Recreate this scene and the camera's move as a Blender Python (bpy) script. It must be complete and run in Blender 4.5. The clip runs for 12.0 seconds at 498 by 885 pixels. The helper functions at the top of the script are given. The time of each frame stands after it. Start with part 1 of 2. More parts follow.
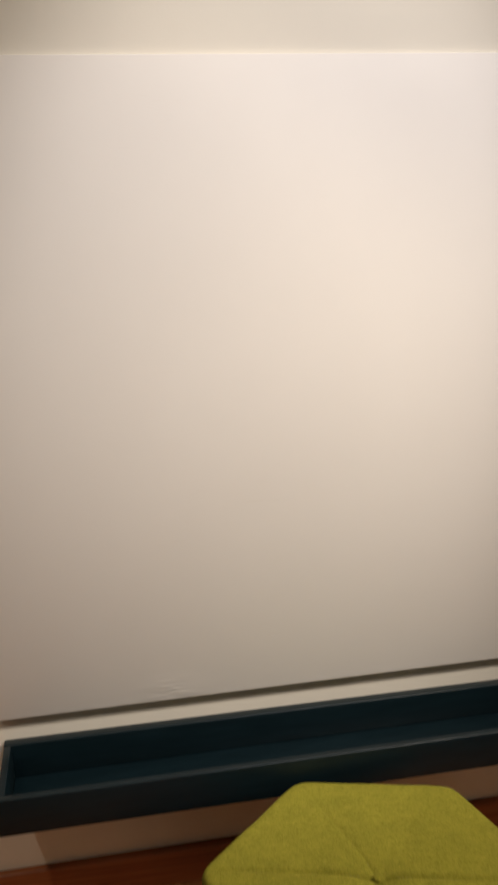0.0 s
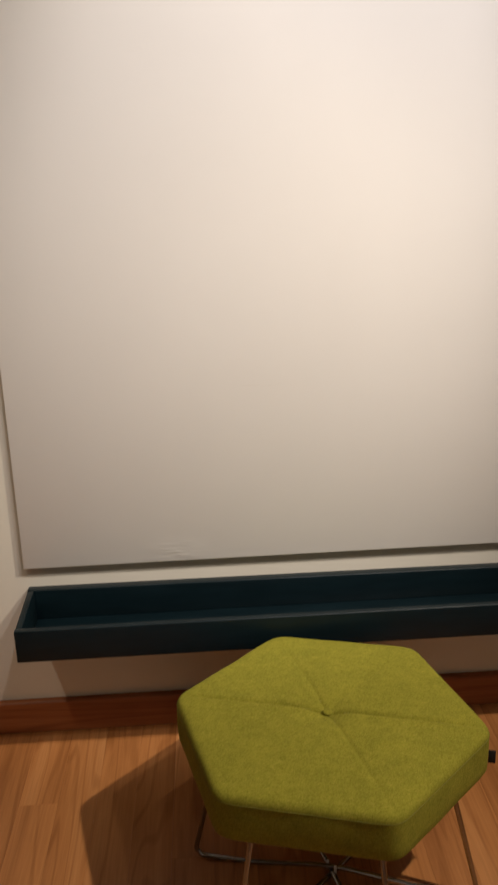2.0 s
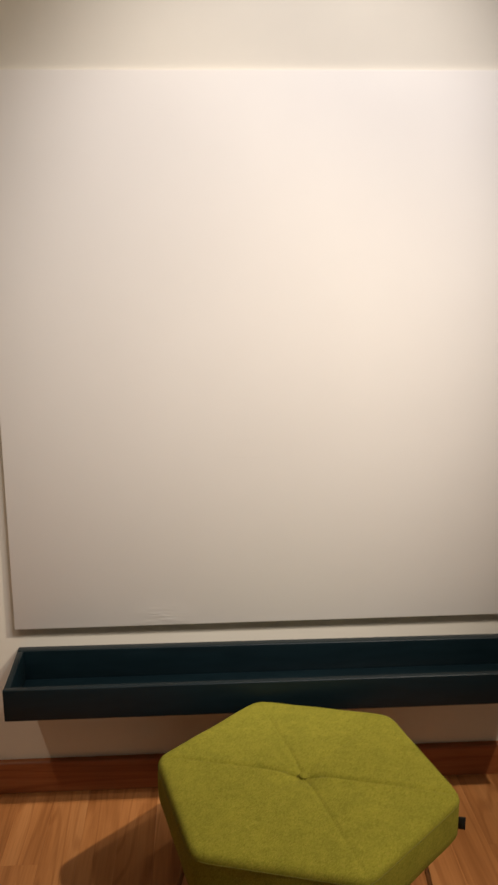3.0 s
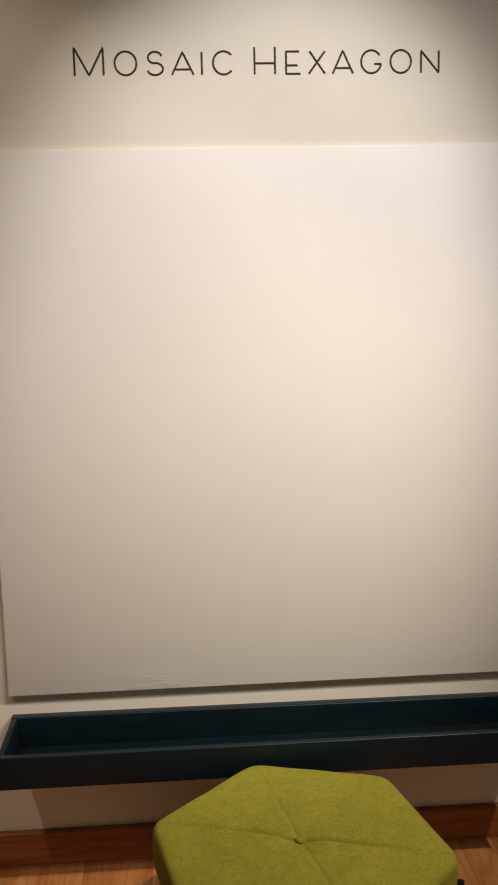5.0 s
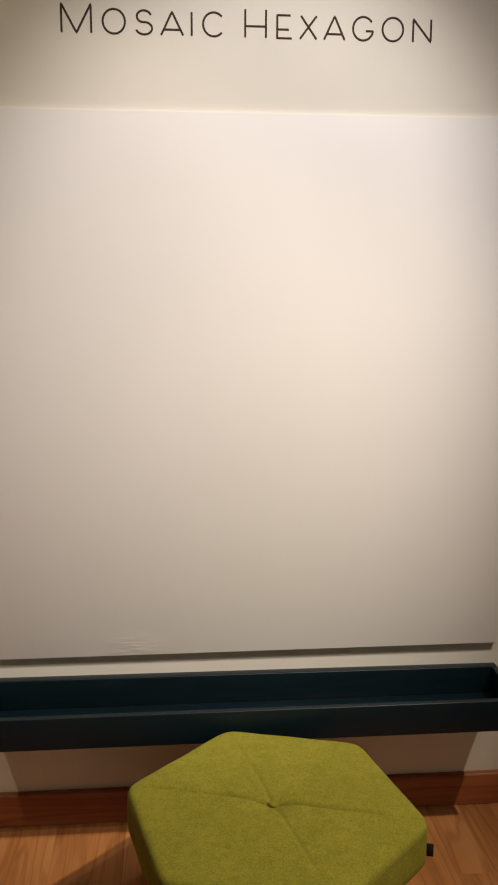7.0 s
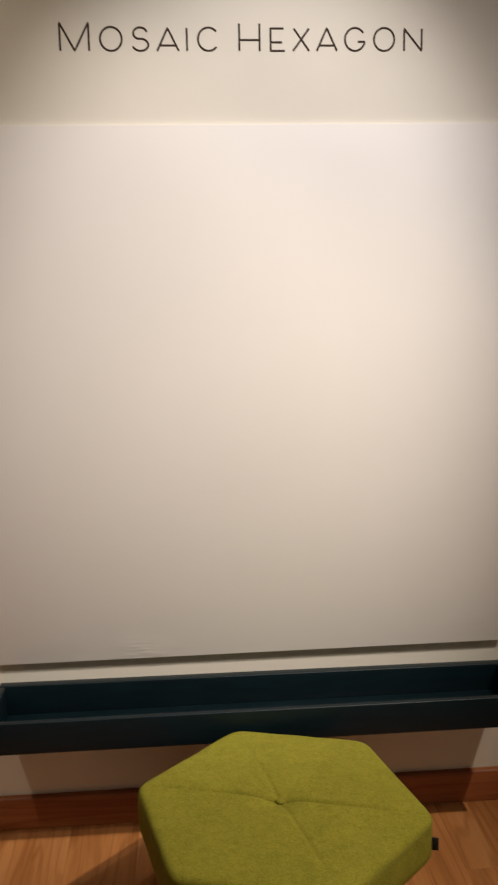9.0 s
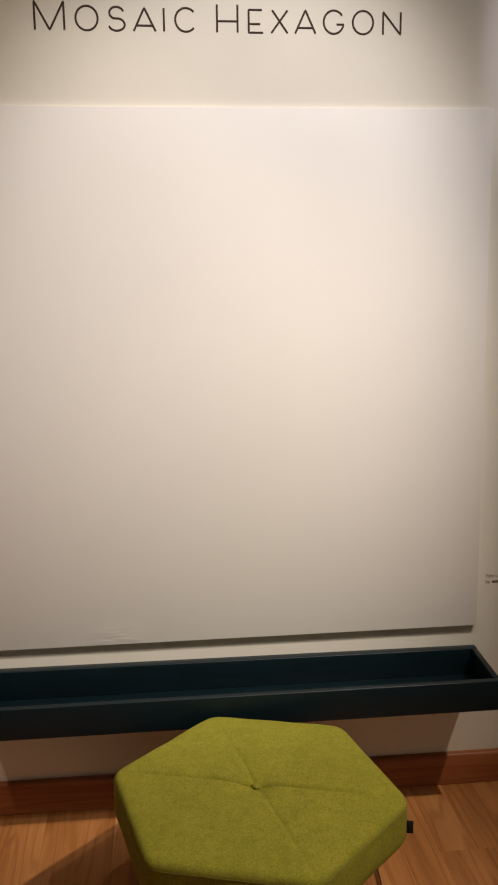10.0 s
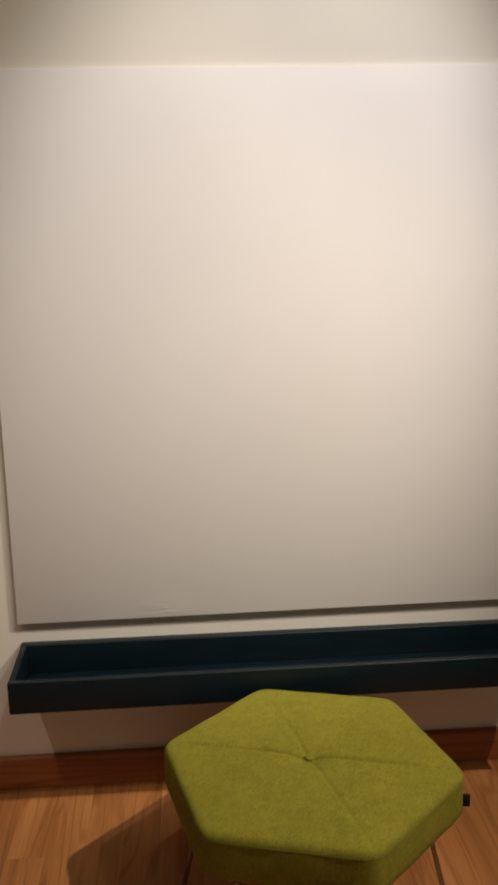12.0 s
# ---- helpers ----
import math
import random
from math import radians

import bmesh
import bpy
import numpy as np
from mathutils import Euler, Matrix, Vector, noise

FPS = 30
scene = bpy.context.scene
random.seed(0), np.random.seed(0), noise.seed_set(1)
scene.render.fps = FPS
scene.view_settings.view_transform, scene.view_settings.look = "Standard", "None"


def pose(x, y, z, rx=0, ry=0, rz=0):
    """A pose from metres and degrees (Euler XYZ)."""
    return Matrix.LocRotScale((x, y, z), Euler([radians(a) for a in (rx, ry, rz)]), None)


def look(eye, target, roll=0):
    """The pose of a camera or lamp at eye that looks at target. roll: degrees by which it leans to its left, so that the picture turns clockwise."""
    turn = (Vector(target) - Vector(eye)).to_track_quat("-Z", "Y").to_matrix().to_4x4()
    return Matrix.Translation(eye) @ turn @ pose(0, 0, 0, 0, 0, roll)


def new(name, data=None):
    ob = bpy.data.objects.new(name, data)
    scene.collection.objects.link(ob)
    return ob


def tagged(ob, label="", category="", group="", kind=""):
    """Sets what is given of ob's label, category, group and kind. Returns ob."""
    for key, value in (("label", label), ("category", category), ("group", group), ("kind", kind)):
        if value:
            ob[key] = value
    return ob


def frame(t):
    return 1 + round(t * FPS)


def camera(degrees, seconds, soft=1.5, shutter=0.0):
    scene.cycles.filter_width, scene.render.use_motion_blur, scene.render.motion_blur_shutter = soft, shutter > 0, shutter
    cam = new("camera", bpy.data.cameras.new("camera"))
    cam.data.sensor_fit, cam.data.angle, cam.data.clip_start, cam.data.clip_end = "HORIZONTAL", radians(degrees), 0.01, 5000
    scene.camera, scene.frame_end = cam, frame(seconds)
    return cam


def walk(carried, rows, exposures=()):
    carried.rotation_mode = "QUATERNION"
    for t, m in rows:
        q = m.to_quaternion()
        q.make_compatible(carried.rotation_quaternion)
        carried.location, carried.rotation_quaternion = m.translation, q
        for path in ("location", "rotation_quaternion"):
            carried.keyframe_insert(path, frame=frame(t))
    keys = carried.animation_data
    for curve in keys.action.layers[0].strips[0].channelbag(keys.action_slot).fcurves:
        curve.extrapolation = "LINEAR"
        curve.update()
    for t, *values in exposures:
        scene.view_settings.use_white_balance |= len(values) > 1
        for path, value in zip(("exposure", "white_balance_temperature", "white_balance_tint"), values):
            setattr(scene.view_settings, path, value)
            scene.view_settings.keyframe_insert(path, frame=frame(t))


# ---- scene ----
cam = camera(32.0, 12.0, soft=2.0, shutter=0.5)
PATH = [
    (0, (-0.364, -1.631, 1.342), (-0.041, 0.293, 0.894), -2.3),
    (0.5, (-0.256, -1.766, 1.32), (-0.035, 0.161, 0.834), -3.2),
    (1, (-0.146, -1.788, 1.297), (0.034, 0.142, 0.803), -1.8),
    (1.5, (-0.152, -1.807, 1.328), (-0.004, 0.107, 0.766), -1.6),
    (2, (-0.176, -1.832, 1.299), (-0.089, 0.071, 0.69), -2.0),
    (2.2, (-0.187, -1.849, 1.323), (-0.099, 0.047, 0.686), -1.8),
    (2.5, (-0.188, -1.885, 1.309), (-0.09, 0.031, 0.741), -1.3),
    (3, (-0.162, -1.923, 1.328), (-0.059, 0.022, 0.872), -0.5),
    (3.2, (-0.168, -1.933, 1.341), (-0.044, 0.013, 0.899), -0.1),
    (4.8, (-0.16, -1.958, 1.321), (-0.056, 0.015, 1.008), -1.4),
    (5, (-0.153, -1.96, 1.327), (-0.036, 0.012, 1.019), -1.4),
    (5.5, (-0.163, -1.949, 1.313), (0.017, 0.018, 0.999), -0.2),
    (6, (-0.167, -1.955, 1.312), (0.022, 0.006, 0.963), 0.5),
    (6.5, (-0.167, -1.95, 1.304), (0.022, 0.008, 0.943), 0.4),
    (7, (-0.167, -1.958, 1.315), (0.006, 0.0, 0.948), 0.2),
    (8.8, (-0.144, -1.989, 1.322), (-0.031, -0.023, 0.976), -1.5),
    (9, (-0.147, -1.996, 1.321), (-0.003, -0.033, 0.965), -1.1),
    (9.5, (-0.141, -1.991, 1.325), (0.057, -0.04, 0.931), -0.7),
    (10, (-0.144, -1.99, 1.317), (0.049, -0.037, 0.931), -0.7),
    (10.5, (-0.146, -1.997, 1.328), (0.017, -0.037, 0.966), -0.8),
    (11, (-0.148, -1.984, 1.324), (0.01, -0.02, 0.98), -1.6),
    (11.5, (-0.161, -1.966, 1.314), (0.01, -0.006, 0.955), -1.6),
    (12, (-0.186, -1.958, 1.284), (-0.057, -0.009, 0.858), -1.4),
]
EXPOSURES = [(0.0, -0.07), (0.5, -0.05), (1.5, -0.02), (2.0, 0.0), (2.5, 0.15), (3.0, 0.08), (3.2, 0.06), (4.8, 0.0), (9.5, -0.02), (11.5, -0.03), (12.0, -0.10)]
walk(cam, [(t, look(eye, target, roll)) for t, eye, target, roll in PATH], EXPOSURES)


# ---- world and lights ----
LEFT, RIGHT, BACK, HIGH = -2.7, 3.0, -4.4, 3.15
GROUND = 0.008
world = bpy.data.worlds.new("world")
scene.world = world
world.use_nodes = True
world.node_tree.nodes["Background"].inputs[0].default_value = (0.02, 0.018, 0.015, 1)
world.node_tree.nodes["Background"].inputs[1].default_value = 0.1


def spot(name, eye, target, watts, colour, cone, blend, radius=0.035):
    """A ceiling track spotlight, also used for the added fill lamp."""
    data = bpy.data.lights.new(name, "SPOT")
    data.energy, data.color, data.spot_size, data.spot_blend = watts, colour, radians(cone), blend
    data.shadow_soft_size = radius
    ob = new(name, data)
    ob.matrix_world = look(eye, target)
    return ob


WARM, SOFT = (1.0, 0.875, 0.72), (1.0, 0.948, 0.945)
spot("spot_front", (0.222, -1.227, 2.845), (-0.003, 0.0, 1.30), 89, SOFT, 44.2, 0.75)
spot("spot_second", (1.023, -1.562, 2.930), (0.037, 0.0, 1.15), 92, SOFT, 42.8, 1.0)
spot("spot_side", (1.29, -1.185, 2.57), (-0.37, -0.36, 0.171), 178, WARM, 54.2, 1.0, 0.028)
spot("spot_left", (-1.30, -1.75, 2.93), (-0.56, 0.0, 1.19), 51, WARM, 39.5, 0.55, 0.045)
spot("spot_cool", (1.263, -1.6, 2.6), (1.263, 0.0, 1.93), 46, (0.86, 0.80, 1.0), 42.8, 0.10, 0.03)
# added lamp, unseen: its bounce off the opposite wall fills the shadows
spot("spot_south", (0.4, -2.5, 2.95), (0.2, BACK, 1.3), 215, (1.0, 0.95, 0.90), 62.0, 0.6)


# ---- materials ----
class Nodes:
    """A node material with short ways to add and link nodes."""

    def __init__(self, name, rough=0.6, metal=0.0, spec=0.5):
        self.mat = bpy.data.materials.new(name)
        self.mat.use_nodes = True
        self.tree = self.mat.node_tree
        self.bsdf = self.tree.nodes["Principled BSDF"]
        self.bsdf.inputs["Roughness"].default_value = rough
        self.bsdf.inputs["Metallic"].default_value = metal
        self.bsdf.inputs["Specular IOR Level"].default_value = spec

    def add(self, kind, **values):
        node = self.tree.nodes.new(kind)
        for key, value in values.items():
            node.inputs[key].default_value = value
        return node

    def link(self, a, b):
        self.tree.links.new(a, b)

    def coords(self, scale=(1, 1, 1), which="Object", shift=None):
        source = self.add("ShaderNodeTexCoord").outputs[which]
        if shift is not None:
            plus = self.add("ShaderNodeVectorMath")
            self.link(source, plus.inputs[0])
            self.link(shift, plus.inputs[1])
            source = plus.outputs[0]
        node = self.add("ShaderNodeMapping", Scale=scale)
        self.link(source, node.inputs["Vector"])
        return node.outputs[0]

    def noise(self, vector, scale, detail=4.0, rough=0.55, warp=0.0):
        node = self.add("ShaderNodeTexNoise", Scale=scale, Detail=detail, Roughness=rough, Distortion=warp)
        self.link(vector, node.inputs["Vector"])
        return node.outputs["Fac"]

    def ramp(self, fac, *stops):
        node = self.add("ShaderNodeValToRGB")
        marks = node.color_ramp.elements
        while len(marks) < len(stops):
            marks.new(0.5)
        for mark, (place, colour) in zip(marks, stops):
            mark.position, mark.color = place, (*colour, 1)
        self.link(fac, node.inputs[0])
        return node.outputs[0]

    def mix(self, fac, a, b, how="MIX"):
        node = self.add("ShaderNodeMix")
        node.data_type, node.blend_type = "RGBA", how
        for socket, value in ((node.inputs[0], fac), (node.inputs[6], a), (node.inputs[7], b)):
            if isinstance(value, (float, int)):
                socket.default_value = value
            elif isinstance(value, tuple):
                socket.default_value = (*value, 1)
            else:
                self.link(value, socket)
        return node.outputs[2]

    def colour(self, socket):
        self.link(socket, self.bsdf.inputs["Base Color"])
        return self

    def bump(self, height, strength, distance):
        node = self.add("ShaderNodeBump", Strength=strength, Distance=distance)
        self.link(height, node.inputs["Height"])
        self.link(node.outputs[0], self.bsdf.inputs["Normal"])
        return self

    def rough(self, fac, low, high):
        node = self.add("ShaderNodeMapRange")
        node.inputs["To Min"].default_value, node.inputs["To Max"].default_value = low, high
        self.link(fac, node.inputs["Value"])
        self.link(node.outputs[0], self.bsdf.inputs["Roughness"])
        return self


def paint(name, base, fine=160.0, relief=0.0004, rough=0.75, blotch=0.04):
    """Rolled wall paint: faint clouds and a fine orange-peel relief."""
    m = Nodes(name, rough, spec=0.3)
    v = m.coords()
    low = tuple(c * (1 - blotch) for c in base)
    high = tuple(min(1, c * (1 + blotch)) for c in base)
    clouds = m.noise(v, 2.2, 5)
    m.colour(m.ramp(clouds, (0.3, low), (0.7, high)))
    m.bump(m.noise(v, fine, 3, 0.6), 0.35, relief)
    m.rough(clouds, rough - 0.06, rough + 0.06)
    return m.mat


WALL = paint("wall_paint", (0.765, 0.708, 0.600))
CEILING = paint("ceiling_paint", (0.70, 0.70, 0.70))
# tone of the unseen walls, chosen for the light they bounce back
BOUNCE_WALL = paint("far_wall_bounce", (0.62, 0.585, 0.51))


def board_paint():
    """Off-white painted board with faint scuffs."""
    m = Nodes("board_paint", 0.62, spec=0.35)
    v = m.coords()
    clouds = m.noise(v, 1.6, 5)
    base = m.ramp(clouds, (0.3, (0.788, 0.739, 0.675)), (0.7, (0.828, 0.779, 0.714)))
    streak = m.noise(m.coords((2.0, 2.0, 30.0)), 3.0, 5, 0.7)
    scuff = m.ramp(streak, (0.66, (1, 1, 1)), (0.80, (0.955, 0.945, 0.93)))
    m.colour(m.mix(1.0, base, scuff, "MULTIPLY"))
    # a patch of wrinkled film near the lower edge
    place = m.add("ShaderNodeMapping", Location=(-0.268, 0.0, 0.018), Scale=(0.085, 1.0, 0.045))
    place.vector_type = "TEXTURE"
    m.link(m.add("ShaderNodeTexCoord").outputs["Object"], place.inputs["Vector"])
    ball = m.add("ShaderNodeTexGradient")
    ball.gradient_type = "SPHERICAL"
    m.link(place.outputs[0], ball.inputs["Vector"])
    crease = m.noise(m.coords((12.0, 12.0, 60.0)), 2.0, 3, 0.5)
    patch = m.add("ShaderNodeMath")
    patch.operation = "MULTIPLY"
    m.link(ball.outputs["Fac"], patch.inputs[0])
    m.link(crease, patch.inputs[1])
    fine = m.add("ShaderNodeMath")
    fine.operation = "MULTIPLY_ADD"
    fine.inputs[1].default_value = 0.045
    m.link(m.noise(v, 230.0, 3, 0.6), fine.inputs[0])
    m.link(patch.outputs[0], fine.inputs[2])
    m.bump(fine.outputs[0], 0.5, 0.0034)
    m.rough(m.noise(v, 9.0, 4), 0.5, 0.72)
    return m.mat


def tray_paint():
    """Dark teal satin enamel, rubbed a little paler."""
    m = Nodes("teal_enamel", 0.40, spec=0.32)
    v = m.coords((3.0, 20.0, 20.0))
    wear = m.noise(v, 3.0, 6, 0.65)
    m.colour(m.ramp(wear, (0.35, (0.0032, 0.0095, 0.0125)), (0.75, (0.005, 0.0145, 0.019))))
    m.bump(m.noise(m.coords(), 120.0, 3), 0.3, 0.0004)
    m.rough(wear, 0.32, 0.44)
    return m.mat


def felt(name, dark, light):
    """Melange wool felt: flecks, soft clouds and a fibrous relief."""
    m = Nodes(name, 0.95, spec=0.15)
    v = m.coords()
    fleck = m.noise(v, 300.0, 4, 0.75)
    cloud = m.noise(v, 22.0, 5, 0.7)
    mid = tuple((a + b) / 2 for a, b in zip(dark, light))
    col = m.ramp(fleck, (0.22, dark), (0.5, mid), (0.78, light))
    other = m.noise(m.coords((1.0, 1.0, 1.0)), 410.0, 3, 0.7)
    straw = m.ramp(other, (0.52, (0, 0, 0)), (0.70, (0.75, 0.75, 0.75)))
    col = m.mix(straw, col, tuple(c * k for c, k in zip(light, (1.12, 0.98, 1.3))))
    soft = m.ramp(cloud, (0.3, (0.80, 0.82, 0.80)), (0.7, (1.0, 1.0, 1.0)))
    # uneven melange: loose tufts of paler and darker wool
    tuft = m.ramp(m.noise(m.coords((1.0, 1.0, 1.0)), 75.0, 4, 0.65, 0.6), (0.34, (0.92, 0.91, 0.88)), (0.66, (1.05, 1.045, 1.03)))
    m.colour(m.mix(1.0, m.mix(1.0, col, soft, "MULTIPLY"), tuft, "MULTIPLY"))
    both = m.add("ShaderNodeMath")
    m.link(fleck, both.inputs[0])
    m.link(cloud, both.inputs[1])
    m.bump(both.outputs[0], 0.4, 0.0007)
    return m.mat


def wood(name, stops, spread, rough, ring=26.0, along=1, warp=0.3):
    """Varnished boards: long grain, pores and a tone of its own for each board."""
    m = Nodes(name, rough, spec=0.4)
    chance = m.add("ShaderNodeObjectInfo").outputs["Random"]
    shift = m.add("ShaderNodeVectorMath")
    shift.operation = "SCALE"
    shift.inputs[0].default_value = (37.0, 53.0, 19.0)
    m.link(chance, shift.inputs["Scale"])
    stretch = [1.0, 1.0, 1.0]
    stretch[along] = 0.09
    v = m.coords(tuple(stretch), shift=shift.outputs[0])
    grain = m.noise(v, ring, 6, 0.62, warp)
    stretch[along] = 0.03
    fine = m.noise(m.coords(tuple(stretch), shift=shift.outputs[0]), 220.0, 4, 0.6)
    col = m.ramp(grain, *zip((0.28, 0.5, 0.72), stops))
    # year rings drawn out along the board
    stretch[along] = 0.07
    slow = m.noise(m.coords(tuple(stretch), shift=shift.outputs[0]), 4.0, 3, 0.5, 0.25)
    rings = m.add("ShaderNodeMath")
    rings.operation = "MULTIPLY"
    rings.inputs[1].default_value = 150.0
    m.link(slow, rings.inputs[0])
    waves = m.add("ShaderNodeMath")
    waves.operation = "SINE"
    m.link(rings.outputs[0], waves.inputs[0])
    lines = m.ramp(waves.outputs[0], (0.0, (1, 1, 1)), (0.55, (1, 1, 1)), (1.0, (0.74, 0.68, 0.62)))
    col = m.mix(0.7, col, m.mix(1.0, col, lines, "MULTIPLY"))
    pores = m.ramp(fine, (0.35, (0.88, 0.85, 0.82)), (0.6, (1, 1, 1)))
    tone = m.ramp(chance, (0.0, tuple(1 - spread * c for c in (1.0, 1.15, 1.3))), (1.0, (1, 1, 1)))
    m.colour(m.mix(1.0, m.mix(1.0, col, pores, "MULTIPLY"), tone, "MULTIPLY"))
    m.bump(fine, 0.15, 0.0003)
    m.rough(grain, rough - 0.06, rough + 0.1)
    return m.mat


def plain(name, base, rough, metal=0.0, spec=0.5):
    m = Nodes(name, rough, metal, spec)
    v = m.coords()
    n = m.noise(v, 60.0, 4)
    m.colour(m.ramp(n, (0.3, tuple(c * 0.85 for c in base)), (0.7, base)))
    m.rough(n, rough * 0.85, rough * 1.15)
    return m.mat


BOARD = board_paint()
TEAL = tray_paint()
LIME = felt("lime_felt", (0.166, 0.151, 0.0115), (0.382, 0.357, 0.045))
LIME_SEAM = plain("lime_seam", (0.215, 0.198, 0.030), 0.9)
LIME_THREAD = plain("lime_thread", (0.30, 0.275, 0.055), 0.85)
OAK = wood("floor_wood", ((0.33, 0.120, 0.033), (0.54, 0.223, 0.070), (0.65, 0.300, 0.108)), 0.10, 0.42, 9.0, warp=0.5)
CHERRY = wood("baseboard_wood", ((0.27, 0.080, 0.023), (0.36, 0.114, 0.036), (0.43, 0.148, 0.051)), 0.1, 0.38, 22.0, 0)
GAP = plain("joint_dark", (0.14, 0.06, 0.025), 0.8)
STEEL = plain("chrome_rod", (0.38, 0.37, 0.36), 0.18, 1.0)
GLINT_WHITE = plain("white_glint", (0.85, 0.84, 0.8), 0.35)
LETTER = plain("vinyl_letter", (0.060, 0.039, 0.026), 0.75, spec=0.2)
PRINT = plain("caption_print", (0.20, 0.145, 0.10), 0.6)
BLACK = plain("black_vinyl", (0.018, 0.016, 0.015), 0.45)
TAG = plain("black_ribbon", (0.012, 0.011, 0.01), 0.85)


# ---- mesh helpers ----
def box(bm, lo, hi, bevel=0.0, segments=2):
    """A box between two corners, with rounded edges."""
    made = bmesh.ops.create_cube(bm, size=1.0)["verts"]
    size = [b - a for a, b in zip(lo, hi)]
    mid = [(a + b) / 2 for a, b in zip(lo, hi)]
    for v in made:
        v.co = Vector([m + s * c for m, s, c in zip(mid, size, v.co)])
    if bevel:
        edges = list({e for v in made for e in v.link_edges})
        bmesh.ops.bevel(bm, geom=edges, offset=bevel, segments=segments, profile=0.5, affect="EDGES")
    return bm


def tube(bm, points, radius, sides=10, closed=False, squash=None):
    """A rod along a line of points; squash flattens it along y to that share."""
    pts = [Vector(p) for p in points]
    rings, n = [], len(pts)
    for i, p in enumerate(pts):
        a = pts[(i - 1) % n] if closed or i else p
        b = pts[(i + 1) % n] if closed or i < n - 1 else p
        way = (b - a).normalized()
        side = way.cross(Vector((0, 1, 0))) if abs(way.y) < 0.9 else way.cross(Vector((0, 0, 1)))
        side.normalize()
        up = side.cross(way).normalized()
        ring = []
        for k in range(sides):
            t = 2 * math.pi * k / sides
            off = (side * math.cos(t) + up * math.sin(t)) * radius
            if squash is not None:
                off.y *= squash
            ring.append(bm.verts.new(p + off))
        rings.append(ring)
    for i in range(n if closed else n - 1):
        r, s = rings[i], rings[(i + 1) % n]
        for k in range(sides):
            bm.faces.new((r[k], r[(k + 1) % sides], s[(k + 1) % sides], s[k]))
    if not closed:
        bm.faces.new(rings[0][::-1])
        bm.faces.new(rings[-1])
    return bm


def finish(name, bm, material, smooth=True):
    bmesh.ops.recalc_face_normals(bm, faces=bm.faces[:])
    data = bpy.data.meshes.new(name)
    bm.to_mesh(data)
    bm.free()
    data.materials.append(material)
    if smooth:
        data.shade_smooth()
        data.set_sharp_from_angle(angle=radians(40))
    return new(name, data)


def part(name, bm, material, parent, label="", smooth=True):
    """One mesh object under a thing or under a part."""
    ob = finish(name, bm, material, smooth)
    ob.parent = parent
    if label:
        tagged(ob, label)
    return ob


def structure(name, lo, hi, material, label, category, bevel=0.0):
    ob = finish(name, box(bmesh.new(), lo, hi, bevel), material, smooth=bevel > 0)
    return tagged(ob, label, category, kind="structure")


# ---- the room ----
structure("wall_north", (LEFT - 0.12, 0, 0), (RIGHT + 0.12, 0.12, HIGH), WALL, "warm off-white painted gallery wall with lettering", "wall")
# walls out of view, added to close the room and return bounced light
structure("wall_south", (LEFT - 0.12, BACK - 0.12, 0), (RIGHT + 0.12, BACK, HIGH), BOUNCE_WALL, "plain pale painted wall, unseen, added to close the gallery", "wall")
structure("wall_west", (LEFT - 0.12, BACK, 0), (LEFT, 0, HIGH), BOUNCE_WALL, "plain pale painted side wall, unseen, added to close the gallery", "wall")
structure("wall_east", (RIGHT, BACK, 0), (RIGHT + 0.12, 0, HIGH), BOUNCE_WALL, "plain pale painted side wall, unseen, added to close the gallery", "wall")
structure("ceiling", (LEFT - 0.12, BACK - 0.12, HIGH), (RIGHT + 0.12, 0.12, HIGH + 0.1), CEILING, "plain pale painted ceiling", "ceiling")
floor = structure("floor", (LEFT - 0.12, BACK - 0.12, -0.10), (RIGHT + 0.12, 0.12, GROUND - 0.012), GAP, "varnished warm brown wooden strip floor", "floor")


def baseboard():
    """Stained board along the wall, with an eased top edge."""
    bm = bmesh.new()
    outline = ((0.0, 0.0085), (-0.0145, 0.0085), (-0.016, 0.010), (-0.016, 0.086), (-0.0145, 0.0905), (-0.011, 0.093), (0.0, 0.093))
    ends = [[bm.verts.new((x, y, z)) for y, z in outline] for x in (LEFT, RIGHT)]
    n = len(outline)
    for k in range(n):
        bm.faces.new((ends[0][k], ends[0][(k + 1) % n], ends[1][(k + 1) % n], ends[1][k]))
    bm.faces.new(ends[0])
    bm.faces.new(ends[1][::-1])
    ob = finish("baseboard", bm, CHERRY)
    return tagged(ob, "reddish cherry-stained wooden baseboard along the wall", "baseboard", kind="structure")


baseboard()


# ---- the display board ----
def display_board():
    """A thin board that leans out a little towards its lower edge, where it is also a trifle wider."""
    bm = box(bmesh.new(), (-0.61, -0.0205, 0.0), (0.61, 0.0, 1.226), 0.0011, 2)
    for v in bm.verts:
        low = 1.0 - v.co.z / 1.222
        v.co.x += 0.007 * low * (1 if v.co.x > 0 else -0.6)
        if v.co.y < -0.01:
            v.co.y += 0.0115 - 0.0065 * low
        v.co.z += 0.002 * low * (v.co.x + 0.61) / 1.22
    ob = finish("display_board", bm, BOARD)
    ob.location = (0, 0, 0.442)
    return tagged(ob, "large square blank off-white board mounted on the wall", "board")


display_board()


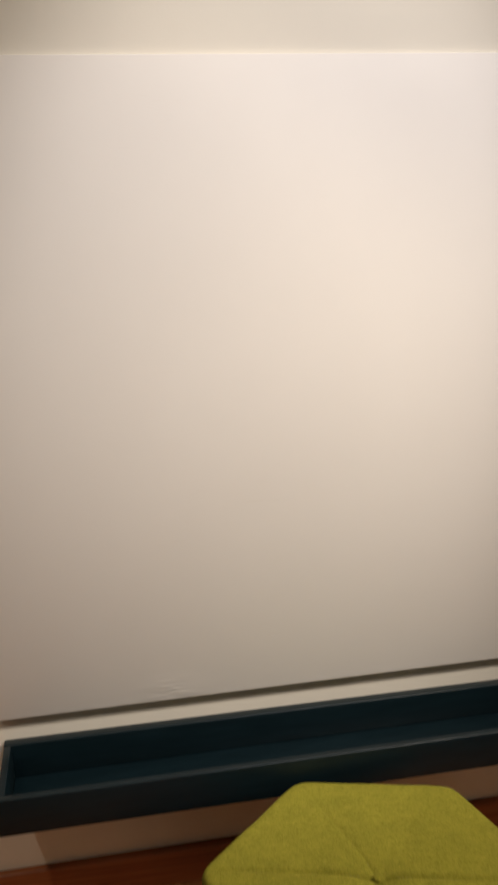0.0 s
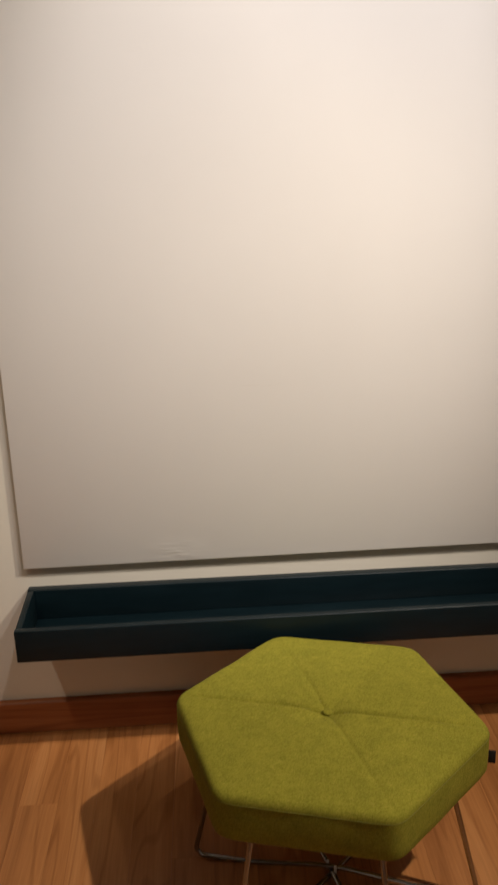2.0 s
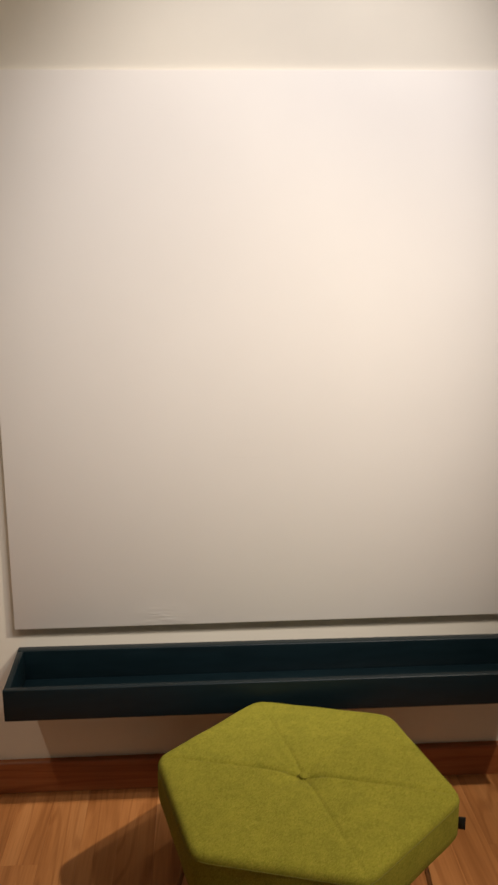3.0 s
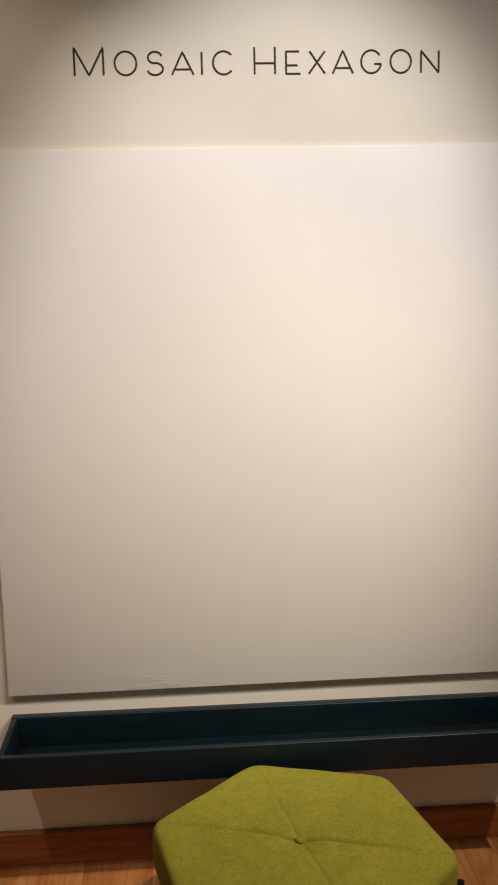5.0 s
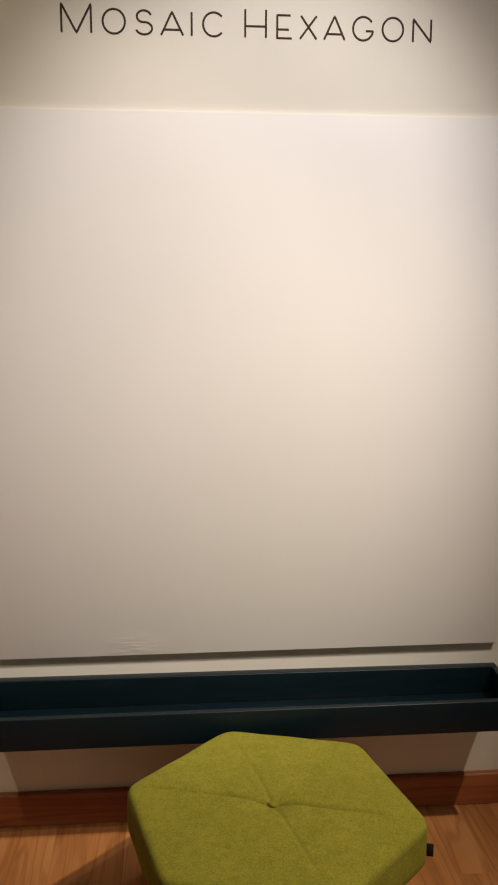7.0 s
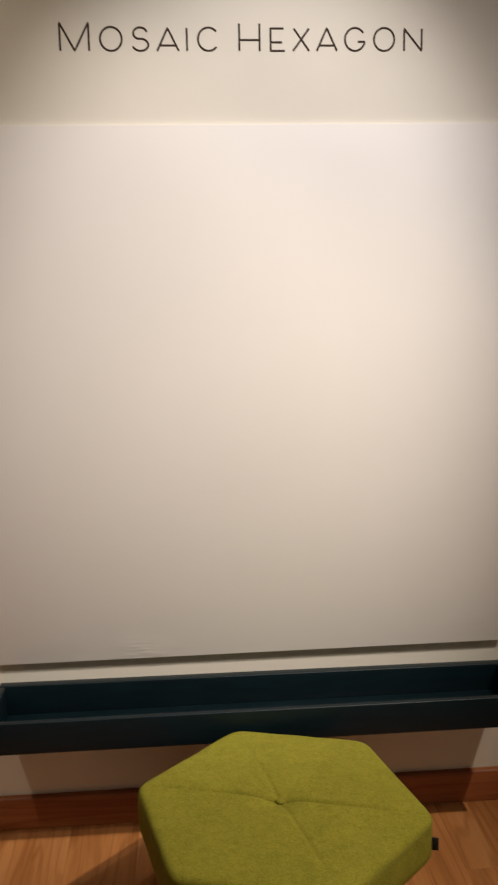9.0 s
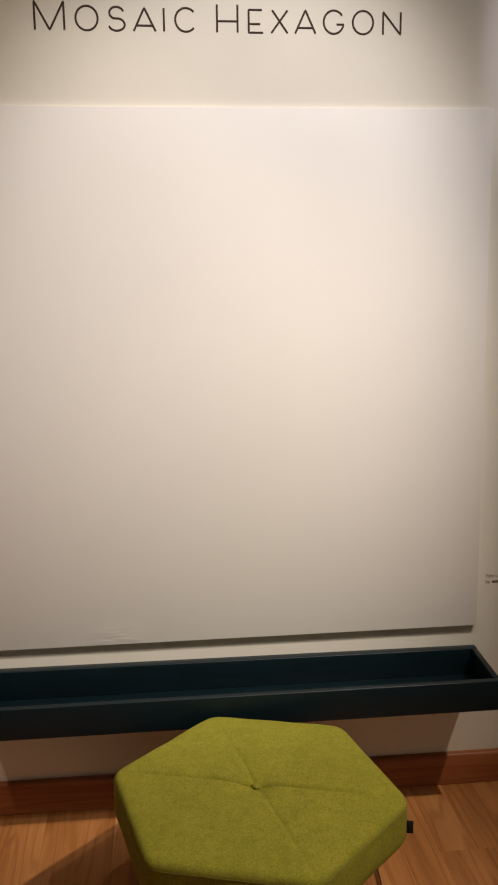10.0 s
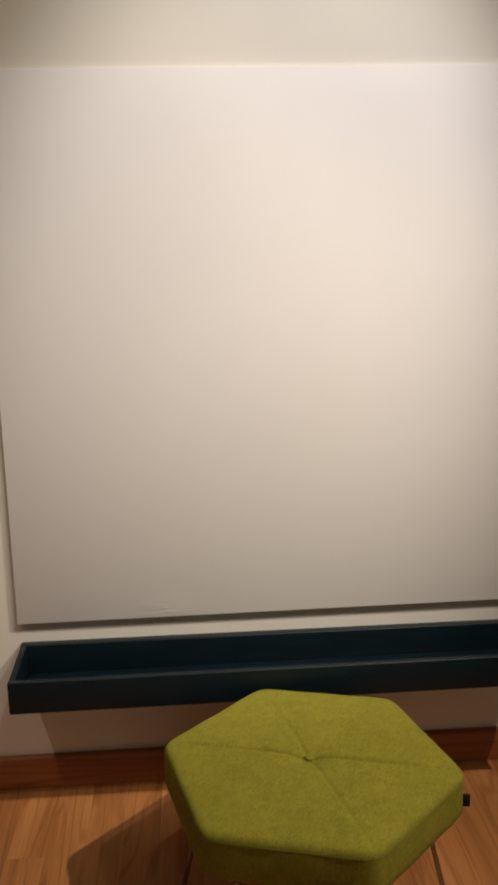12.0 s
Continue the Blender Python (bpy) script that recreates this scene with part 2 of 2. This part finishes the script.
# ---- the shelf tray ----
def shelf_tray():
    x0, x1, y0, z0, z1, w, back = -0.611, 0.619, -0.186, 0.304, 0.379, 0.015, 0.023
    tray = tagged(new("shelf_tray"), "long shallow dark teal painted wooden tray fixed to the wall", "tray")
    tray.location = (0, 0, z0)
    edge = 0.0024

    def board(name, lo, hi):
        part(name, box(bmesh.new(), [lo[0], lo[1], lo[2] - z0], [hi[0], hi[1], hi[2] - z0], edge, 3), TEAL, tray)

    board("front_board", (x0, y0, z0), (x1, y0 + w, z1))
    # the back board stands a little higher at one end
    bm = box(bmesh.new(), (x0, -back, 0.0), (x1, 0.0, z1 - z0 + 0.0065), edge, 3)
    for v in bm.verts:
        if v.co.z > 0.03:
            v.co.z += 0.0055 * (x1 - v.co.x) / (x1 - x0)
    part("back_board", bm, TEAL, tray)
    # the end boards rise to meet it
    for lo, hi, rise in ((x0 + 0.0006, x0 + w, 0.0117), (x1 - w, x1 - 0.0006, 0.0063)):
        bm = box(bmesh.new(), (lo, y0 + w, 0.0), (hi, -back, z1 - z0 - 0.0004), edge)
        for v in bm.verts:
            if v.co.z > 0.03:
                v.co.z += rise * (v.co.y - y0 - w) / (-back - y0 - w)
        part("end_board", bm, TEAL, tray)
    board("bottom_board", (x0 + w, y0 + w, z0 + 0.002), (x1 - w, -back, z0 + 0.014))


shelf_tray()


# ---- the stool ----
STOOL = (0.012, -0.478)
TURN = 44.0
TOP, BOTTOM, APOTHEM = 0.3485, 0.255, 0.2545


def hexagon(angle, apothem, power=29.0):
    """Reach of a rounded hexagon at an angle."""
    total = 0.0
    for k in range(6):
        c = math.cos(angle - radians(TURN + 30 + 60 * k))
        if c > 0:
            total += (c / apothem) ** power
    return total ** (-1.0 / power)


def cushion():
    bm = bmesh.new()
    # closer steps at the corners and stitched folds
    steps = (0, 0.5, 1.0, 1.6, 2.4, 3.4, 4.8, 6.6, 9, 12, 16, 20.5, 25)
    angles = []
    for k in range(6):
        angles += [radians(TURN + 60 * k + d) for d in sorted([*steps, 30] + [-d for d in steps[1:]])]
    count = len(angles)
    rounding = 0.0145
    profile = [(s, 0.0, 0.0) for s in (0.05, 0.09, 0.14, 0.2, 0.28, 0.36, 0.45, 0.54, 0.63, 0.72, 0.80, 0.87, 0.925)]
    for k in range(1, 8):
        a = radians(90 * k / 7)
        profile.append((1.0, -rounding * (1 - math.sin(a)), -rounding * (1 - math.cos(a))))
    for k in range(1, 6):
        f = k / 6
        profile.append((1.0, 0.0008 * math.sin(math.pi * f), -rounding - f * (TOP - BOTTOM - 0.026)))
    for k in range(1, 6):
        a = radians(90 * k / 5)
        profile.append((1.0, -0.012 * (1 - math.cos(a)), -(TOP - BOTTOM - 0.012) - 0.012 * math.sin(a)))
    profile.append((0.5, 0.0, -(TOP - BOTTOM)))
    tip = bm.verts.new((0, 0, TOP - 0.011))
    rings = []
    for s, off, drop in profile:
        ring = []
        for k in range(count):
            a = angles[k]
            reach = hexagon(a, APOTHEM) * s + off
            x, y = reach * math.cos(a), reach * math.sin(a)
            z = TOP + drop
            if drop > -rounding - 0.001:
                fold = (math.degrees(a) - TURN + 30) % 60 - 30
                across = abs(reach * math.sin(radians(fold)))
                fade = min(1.0, max(0.0, (1.03 - s) * 5 + 0.15))
                sewn = round((math.degrees(a) - TURN) / 60) % 3
                deep = (0.0003, 0.0015, 0.0042)[sewn] * (1.15 - 0.6 * s)
                z -= deep * math.exp(-(across / 0.0036) ** 2) * fade
                z += 0.35 * deep * math.exp(-((across - 0.010) / 0.006) ** 2) * fade
                z -= 0.0045 * (s ** 3)
                z += 0.003 * min(1, across / 0.06) * (1 - s)
                z -= 0.011 * math.exp(-(reach / 0.030) ** 2)
                z += 0.0016 * noise.noise(Vector((x * 14, y * 14, 0.3)))
            else:
                reach += 0.0018 * noise.noise(Vector((x * 12, y * 12, z * 12)))
                x, y = reach * math.cos(a), reach * math.sin(a)
                z -= 0.0045 * max(0.0, 1 - (TOP - z - rounding) / 0.06)
            ring.append(bm.verts.new((x, y, z)))
        rings.append(ring)
    for k in range(count):
        bm.faces.new((tip, rings[0][k], rings[0][(k + 1) % count]))
    for r, s in zip(rings, rings[1:]):
        for k in range(count):
            bm.faces.new((r[k], s[k], s[(k + 1) % count], r[(k + 1) % count]))
    bm.faces.new(rings[-1][::-1])
    return bm


def stool():
    base = tagged(new("hexagon_stool"), "lime green felt hexagonal stool on a chrome wire base", "stool")
    base.location = (*STOOL, 0.0)
    seat = part("seat", cushion(), LIME, base, "lime green felt hexagonal cushion")
    # button in the middle dimple
    bm = bmesh.new()
    bmesh.ops.create_uvsphere(bm, u_segments=20, v_segments=10, radius=0.0095)
    for v in bm.verts:
        v.co = Vector((v.co.x, v.co.y, v.co.z * 0.5 + TOP - 0.0075))
    part("button", bm, LIME, seat, "small felt-covered button")
    # seam round the upper edge
    ring = []
    for k in range(168):
        a = 2 * math.pi * k / 168
        r = hexagon(a, APOTHEM) + 0.0001
        ring.append((r * math.cos(a), r * math.sin(a), TOP - 0.0185))
    part("seam", tube(bmesh.new(), ring, 0.0006, 6, closed=True), LIME_SEAM, seat)
    # stitch lines in the two folds
    for turn in (TURN + 60, TURN + 120):
        c, n = math.cos(radians(turn)), math.sin(radians(turn))
        for q in (1, -1):
            bm = bmesh.new()
            for k in range(34):
                u = 0.030 + k * 0.0064
                z = TOP - 0.0052 - 0.0040 * (u / 0.285) ** 3 + (0.0015 if u > 0.235 else 0)
                tube(bm, [(q * u * c, q * u * n, z), (q * (u + 0.0022) * c, q * (u + 0.0022) * n, z + 0.0005), (q * (u + 0.0044) * c, q * (u + 0.0044) * n, z)], 0.0006, 5)
            part("stitching", bm, LIME_THREAD, seat)
    # folded ribbon at a corner
    bm = box(bmesh.new(), (-0.002, -0.0017, -0.0125), (0.0105, 0.0017, 0.0125), 0.0008)
    ribbon = part("fabric_tag", bm, TAG, seat, "black woven fabric tag")
    a = radians(TURN - 60)
    r = hexagon(a, APOTHEM)
    ribbon.matrix_local = pose(r * math.cos(a) + 0.001, r * math.sin(a) - 0.0035, TOP - 0.061, 0, 0, TURN - 60)
    # three crossing bent rods
    for k in range(3):
        a = radians(TURN + 60 * k)
        c, s = math.cos(a), math.sin(a)
        line = []
        low = GROUND + 0.0052
        lift = low + 0.0088 * k
        for q in (1, -1):
            leg = [(q * 0.205, 0.262), (q * 0.216, 0.235), (q * 0.264, low + 0.0245)]
            for b in range(1, 6):
                t = radians(90 * b / 6)
                leg.append((q * (0.2665 - 0.020 * (1 - math.cos(t))), low + 0.022 * (1 - math.sin(t))))
            leg += [(q * 0.235, low), (q * 0.16, low), (q * 0.09, low + 0.5 * (lift - low)), (q * 0.02, lift)]
            line += leg if q == 1 else leg[::-1]
        pts = [(u * c, u * s - 0.042, z) for u, z in line]
        part("wire_leg", tube(bmesh.new(), pts, 0.0048, 12), STEEL, base, "bent chrome rod")
    # white stubs put in for the bright glints where the rods cross
    for q in (-1, 1):
        clip = box(bmesh.new(), (-0.0024, -0.0024, 0.0), (0.0024, 0.0024, 0.018), 0.0008)
        ob = part("clip", clip, GLINT_WHITE, base, "small white stub standing in for a glint on the rods")
        ob.location = (0.006 * q, -0.042 - 0.008 * q, GROUND + 0.012)


stool()


# ---- lettering ----
def arc(cx, cy, rx, ry, start, end, steps=20):
    return [(cx + rx * math.cos(radians(start + (end - start) * k / steps)), cy + ry * math.sin(radians(start + (end - start) * k / steps))) for k in range(steps + 1)]


GLYPHS = {
    "M": [[(0, 0), (0, 1), (0.5, 0), (1, 1), (1, 0)]],
    "O": [arc(0.5, 0.5, 0.5, 0.5, 0, 360, 36)],
    "S": [arc(0.5, 0.75, 0.42, 0.25, 15, 250, 16) + arc(0.5, 0.26, 0.48, 0.26, 75, -165, 16)],
    "A": [[(0, 0), (0.5, 1), (1, 0)], [(0.12, 0.235), (0.88, 0.235)]],
    "I": [[(0, 0), (0, 1)]],
    "C": [arc(0.55, 0.5, 0.55, 0.5, 42, 318, 28)],
    "H": [[(0, 0), (0, 1)], [(1, 0), (1, 1)], [(0, 0.4), (1, 0.4)]],
    "E": [[(0.92, 1), (0, 1), (0, 0), (1, 0)], [(0, 0.38), (0.8, 0.38)]],
    "X": [[(0.05, 1), (1, 0)], [(1, 1), (0, 0)]],
    "G": [arc(0.5, 0.5, 0.5, 0.5, 35, 345, 30) + [(1.0, 0.4), (0.64, 0.4)]],
    "N": [[(0, 0), (0, 1), (1, 0), (1, 1)]],
}


def sign():
    title = tagged(new("wall_title"), "thin dark grey title lettering in capitals across the wall", "sign")
    title.location = (0, 0, 1.821)
    spots = [("M", -0.388, -0.327, 0.0565), ("O", -0.303, -0.257, 0.048), ("S", -0.235, -0.200, 0.047), ("A", -0.182, -0.136, 0.046), ("I", -0.118, -0.118, 0.046), ("C", -0.094, -0.053, 0.047), ("H", -0.005, 0.039, 0.055), ("E", 0.063, 0.094, 0.0455), ("X", 0.112, 0.147, 0.0455), ("A", 0.164, 0.208, 0.0465), ("G", 0.226, 0.270, 0.047), ("O", 0.290, 0.335, 0.047), ("N", 0.357, 0.396, 0.0455)]
    for glyph, x0, x1, high in spots:
        bm = bmesh.new()
        for line in GLYPHS[glyph]:
            pts = [(x0 + u * (x1 - x0), -0.0004, v * high) for u, v in line]
            dense = []
            for p, q in zip(pts, pts[1:]):
                dense += [p, tuple(a + (b - a) * 0.06 for a, b in zip(p, q)), tuple(a + (b - a) * 0.94 for a, b in zip(p, q))] if len(line) < 8 else [p]
            tube(bm, dense + [pts[-1]], 0.0022, 10, squash=0.4)
        part("letter", bm, LETTER, title)


sign()


def caption():
    note = tagged(new("wall_caption"), "small two-line dark caption printed on the wall", "caption")
    note.location = (0.641, 0, 0.560)
    for text, z in (("Fabric", 0.0085), ("by", -0.0068)):
        data = bpy.data.curves.new("line", "FONT")
        data.body, data.size, data.extrude, data.offset = text, 0.0130, 0.0002, -0.00022
        ob = bpy.data.objects.new("line", data)
        scene.collection.objects.link(ob)
        mesh = bpy.data.meshes.new_from_object(ob.evaluated_get(bpy.context.evaluated_depsgraph_get()))
        bpy.data.objects.remove(ob)
        mesh.materials.clear()
        mesh.materials.append(PRINT)
        line = new("text_line", mesh)
        line.parent = note
        line.matrix_local = pose(0, -0.0008, z - 0.0060, 90, 0, 0)
    # a plain bar for the maker's name
    part("bar", box(bmesh.new(), (0.0170, -0.0010, -0.0120), (0.0390, -0.0004, -0.0062), 0.0002), PRINT, note)


caption()


def honeycomb():
    mark = tagged(new("hexagon_decal"), "cluster of black vinyl hexagons on the wall", "decal")
    mark.location = (0.690, 0, 0.654)
    for x, z in ((0.0, 0.021), (0.002, -0.021), (0.038, 0.0), (0.038, 0.042), (0.038, -0.042)):
        bm = bmesh.new()
        ends = [[bm.verts.new((x + 0.021 * math.cos(radians(60 * k)), y, z + 0.021 * math.sin(radians(60 * k)))) for k in range(6)] for y in (-0.0012, 0.0)]
        bm.faces.new(ends[0])
        for k in range(6):
            bm.faces.new((ends[0][k], ends[1][k], ends[1][(k + 1) % 6], ends[0][(k + 1) % 6]))
        part("hexagon", bm, BLACK, mark, smooth=False)


honeycomb()


# ---- floor strips ----
WIDE, LONGS = 0.083, (0.62, 0.84, 1.05, 0.27, 0.45)


def strip_mesh(long):
    """One strip with eased upper edges; its top lies at the height of the floor."""
    bm = bmesh.new()
    g, e = 0.00005, 0.00022
    x, y = WIDE / 2 - g, long / 2 - g
    rings = [[bm.verts.new((sx * (x - i), sy * (y - i), z)) for sx, sy in ((-1, -1), (1, -1), (1, 1), (-1, 1))] for i, z in ((0, -0.012), (0, -e), (e, 0.0))]
    for r, s in zip(rings, rings[1:]):
        for k in range(4):
            bm.faces.new((r[k], r[(k + 1) % 4], s[(k + 1) % 4], s[k]))
    bm.faces.new(rings[-1])
    data = bpy.data.meshes.new("floor_strip")
    bmesh.ops.recalc_face_normals(bm, faces=bm.faces[:])
    bm.to_mesh(data)
    bm.free()
    data.materials.append(OAK)
    return data


def lay_floor():
    chance = random.Random(11)
    meshes = [strip_mesh(l) for l in LONGS]
    far_v, far_f = [], []
    columns = int((RIGHT - LEFT) / WIDE) + 1
    for c in range(columns):
        x = LEFT + (c + 0.5) * WIDE
        y, k = 0.0, chance.randrange(5)
        while y > BACK:
            mid = y - LONGS[k] / 2
            if abs(x) < 1.25 and mid > -2.2:
                ob = new("floor_strip", meshes[k])
                ob.parent = floor
                ob.location = (x, mid, GROUND)
            else:
                at = len(far_v)
                x0, x1 = x - WIDE / 2 + 0.0001, min(RIGHT, x + WIDE / 2 - 0.0001)
                y0, y1 = max(BACK, y - LONGS[k] + 0.0001), y - 0.0001
                far_v += [(a, b, z) for z in (GROUND - 0.012, GROUND) for a, b in ((x0, y0), (x1, y0), (x1, y1), (x0, y1))]
                far_f += [tuple(at + i for i in q) for q in ((4, 5, 6, 7), (0, 1, 5, 4), (1, 2, 6, 5), (2, 3, 7, 6), (3, 0, 4, 7))]
            y -= LONGS[k]
            k = chance.randrange(3)
    data = bpy.data.meshes.new("floor_strips")
    data.from_pydata(far_v, [], far_f)
    data.materials.append(OAK)
    rest = new("floor_strips", data)
    rest.parent = floor
    tagged(rest, kind="stuff")


lay_floor()
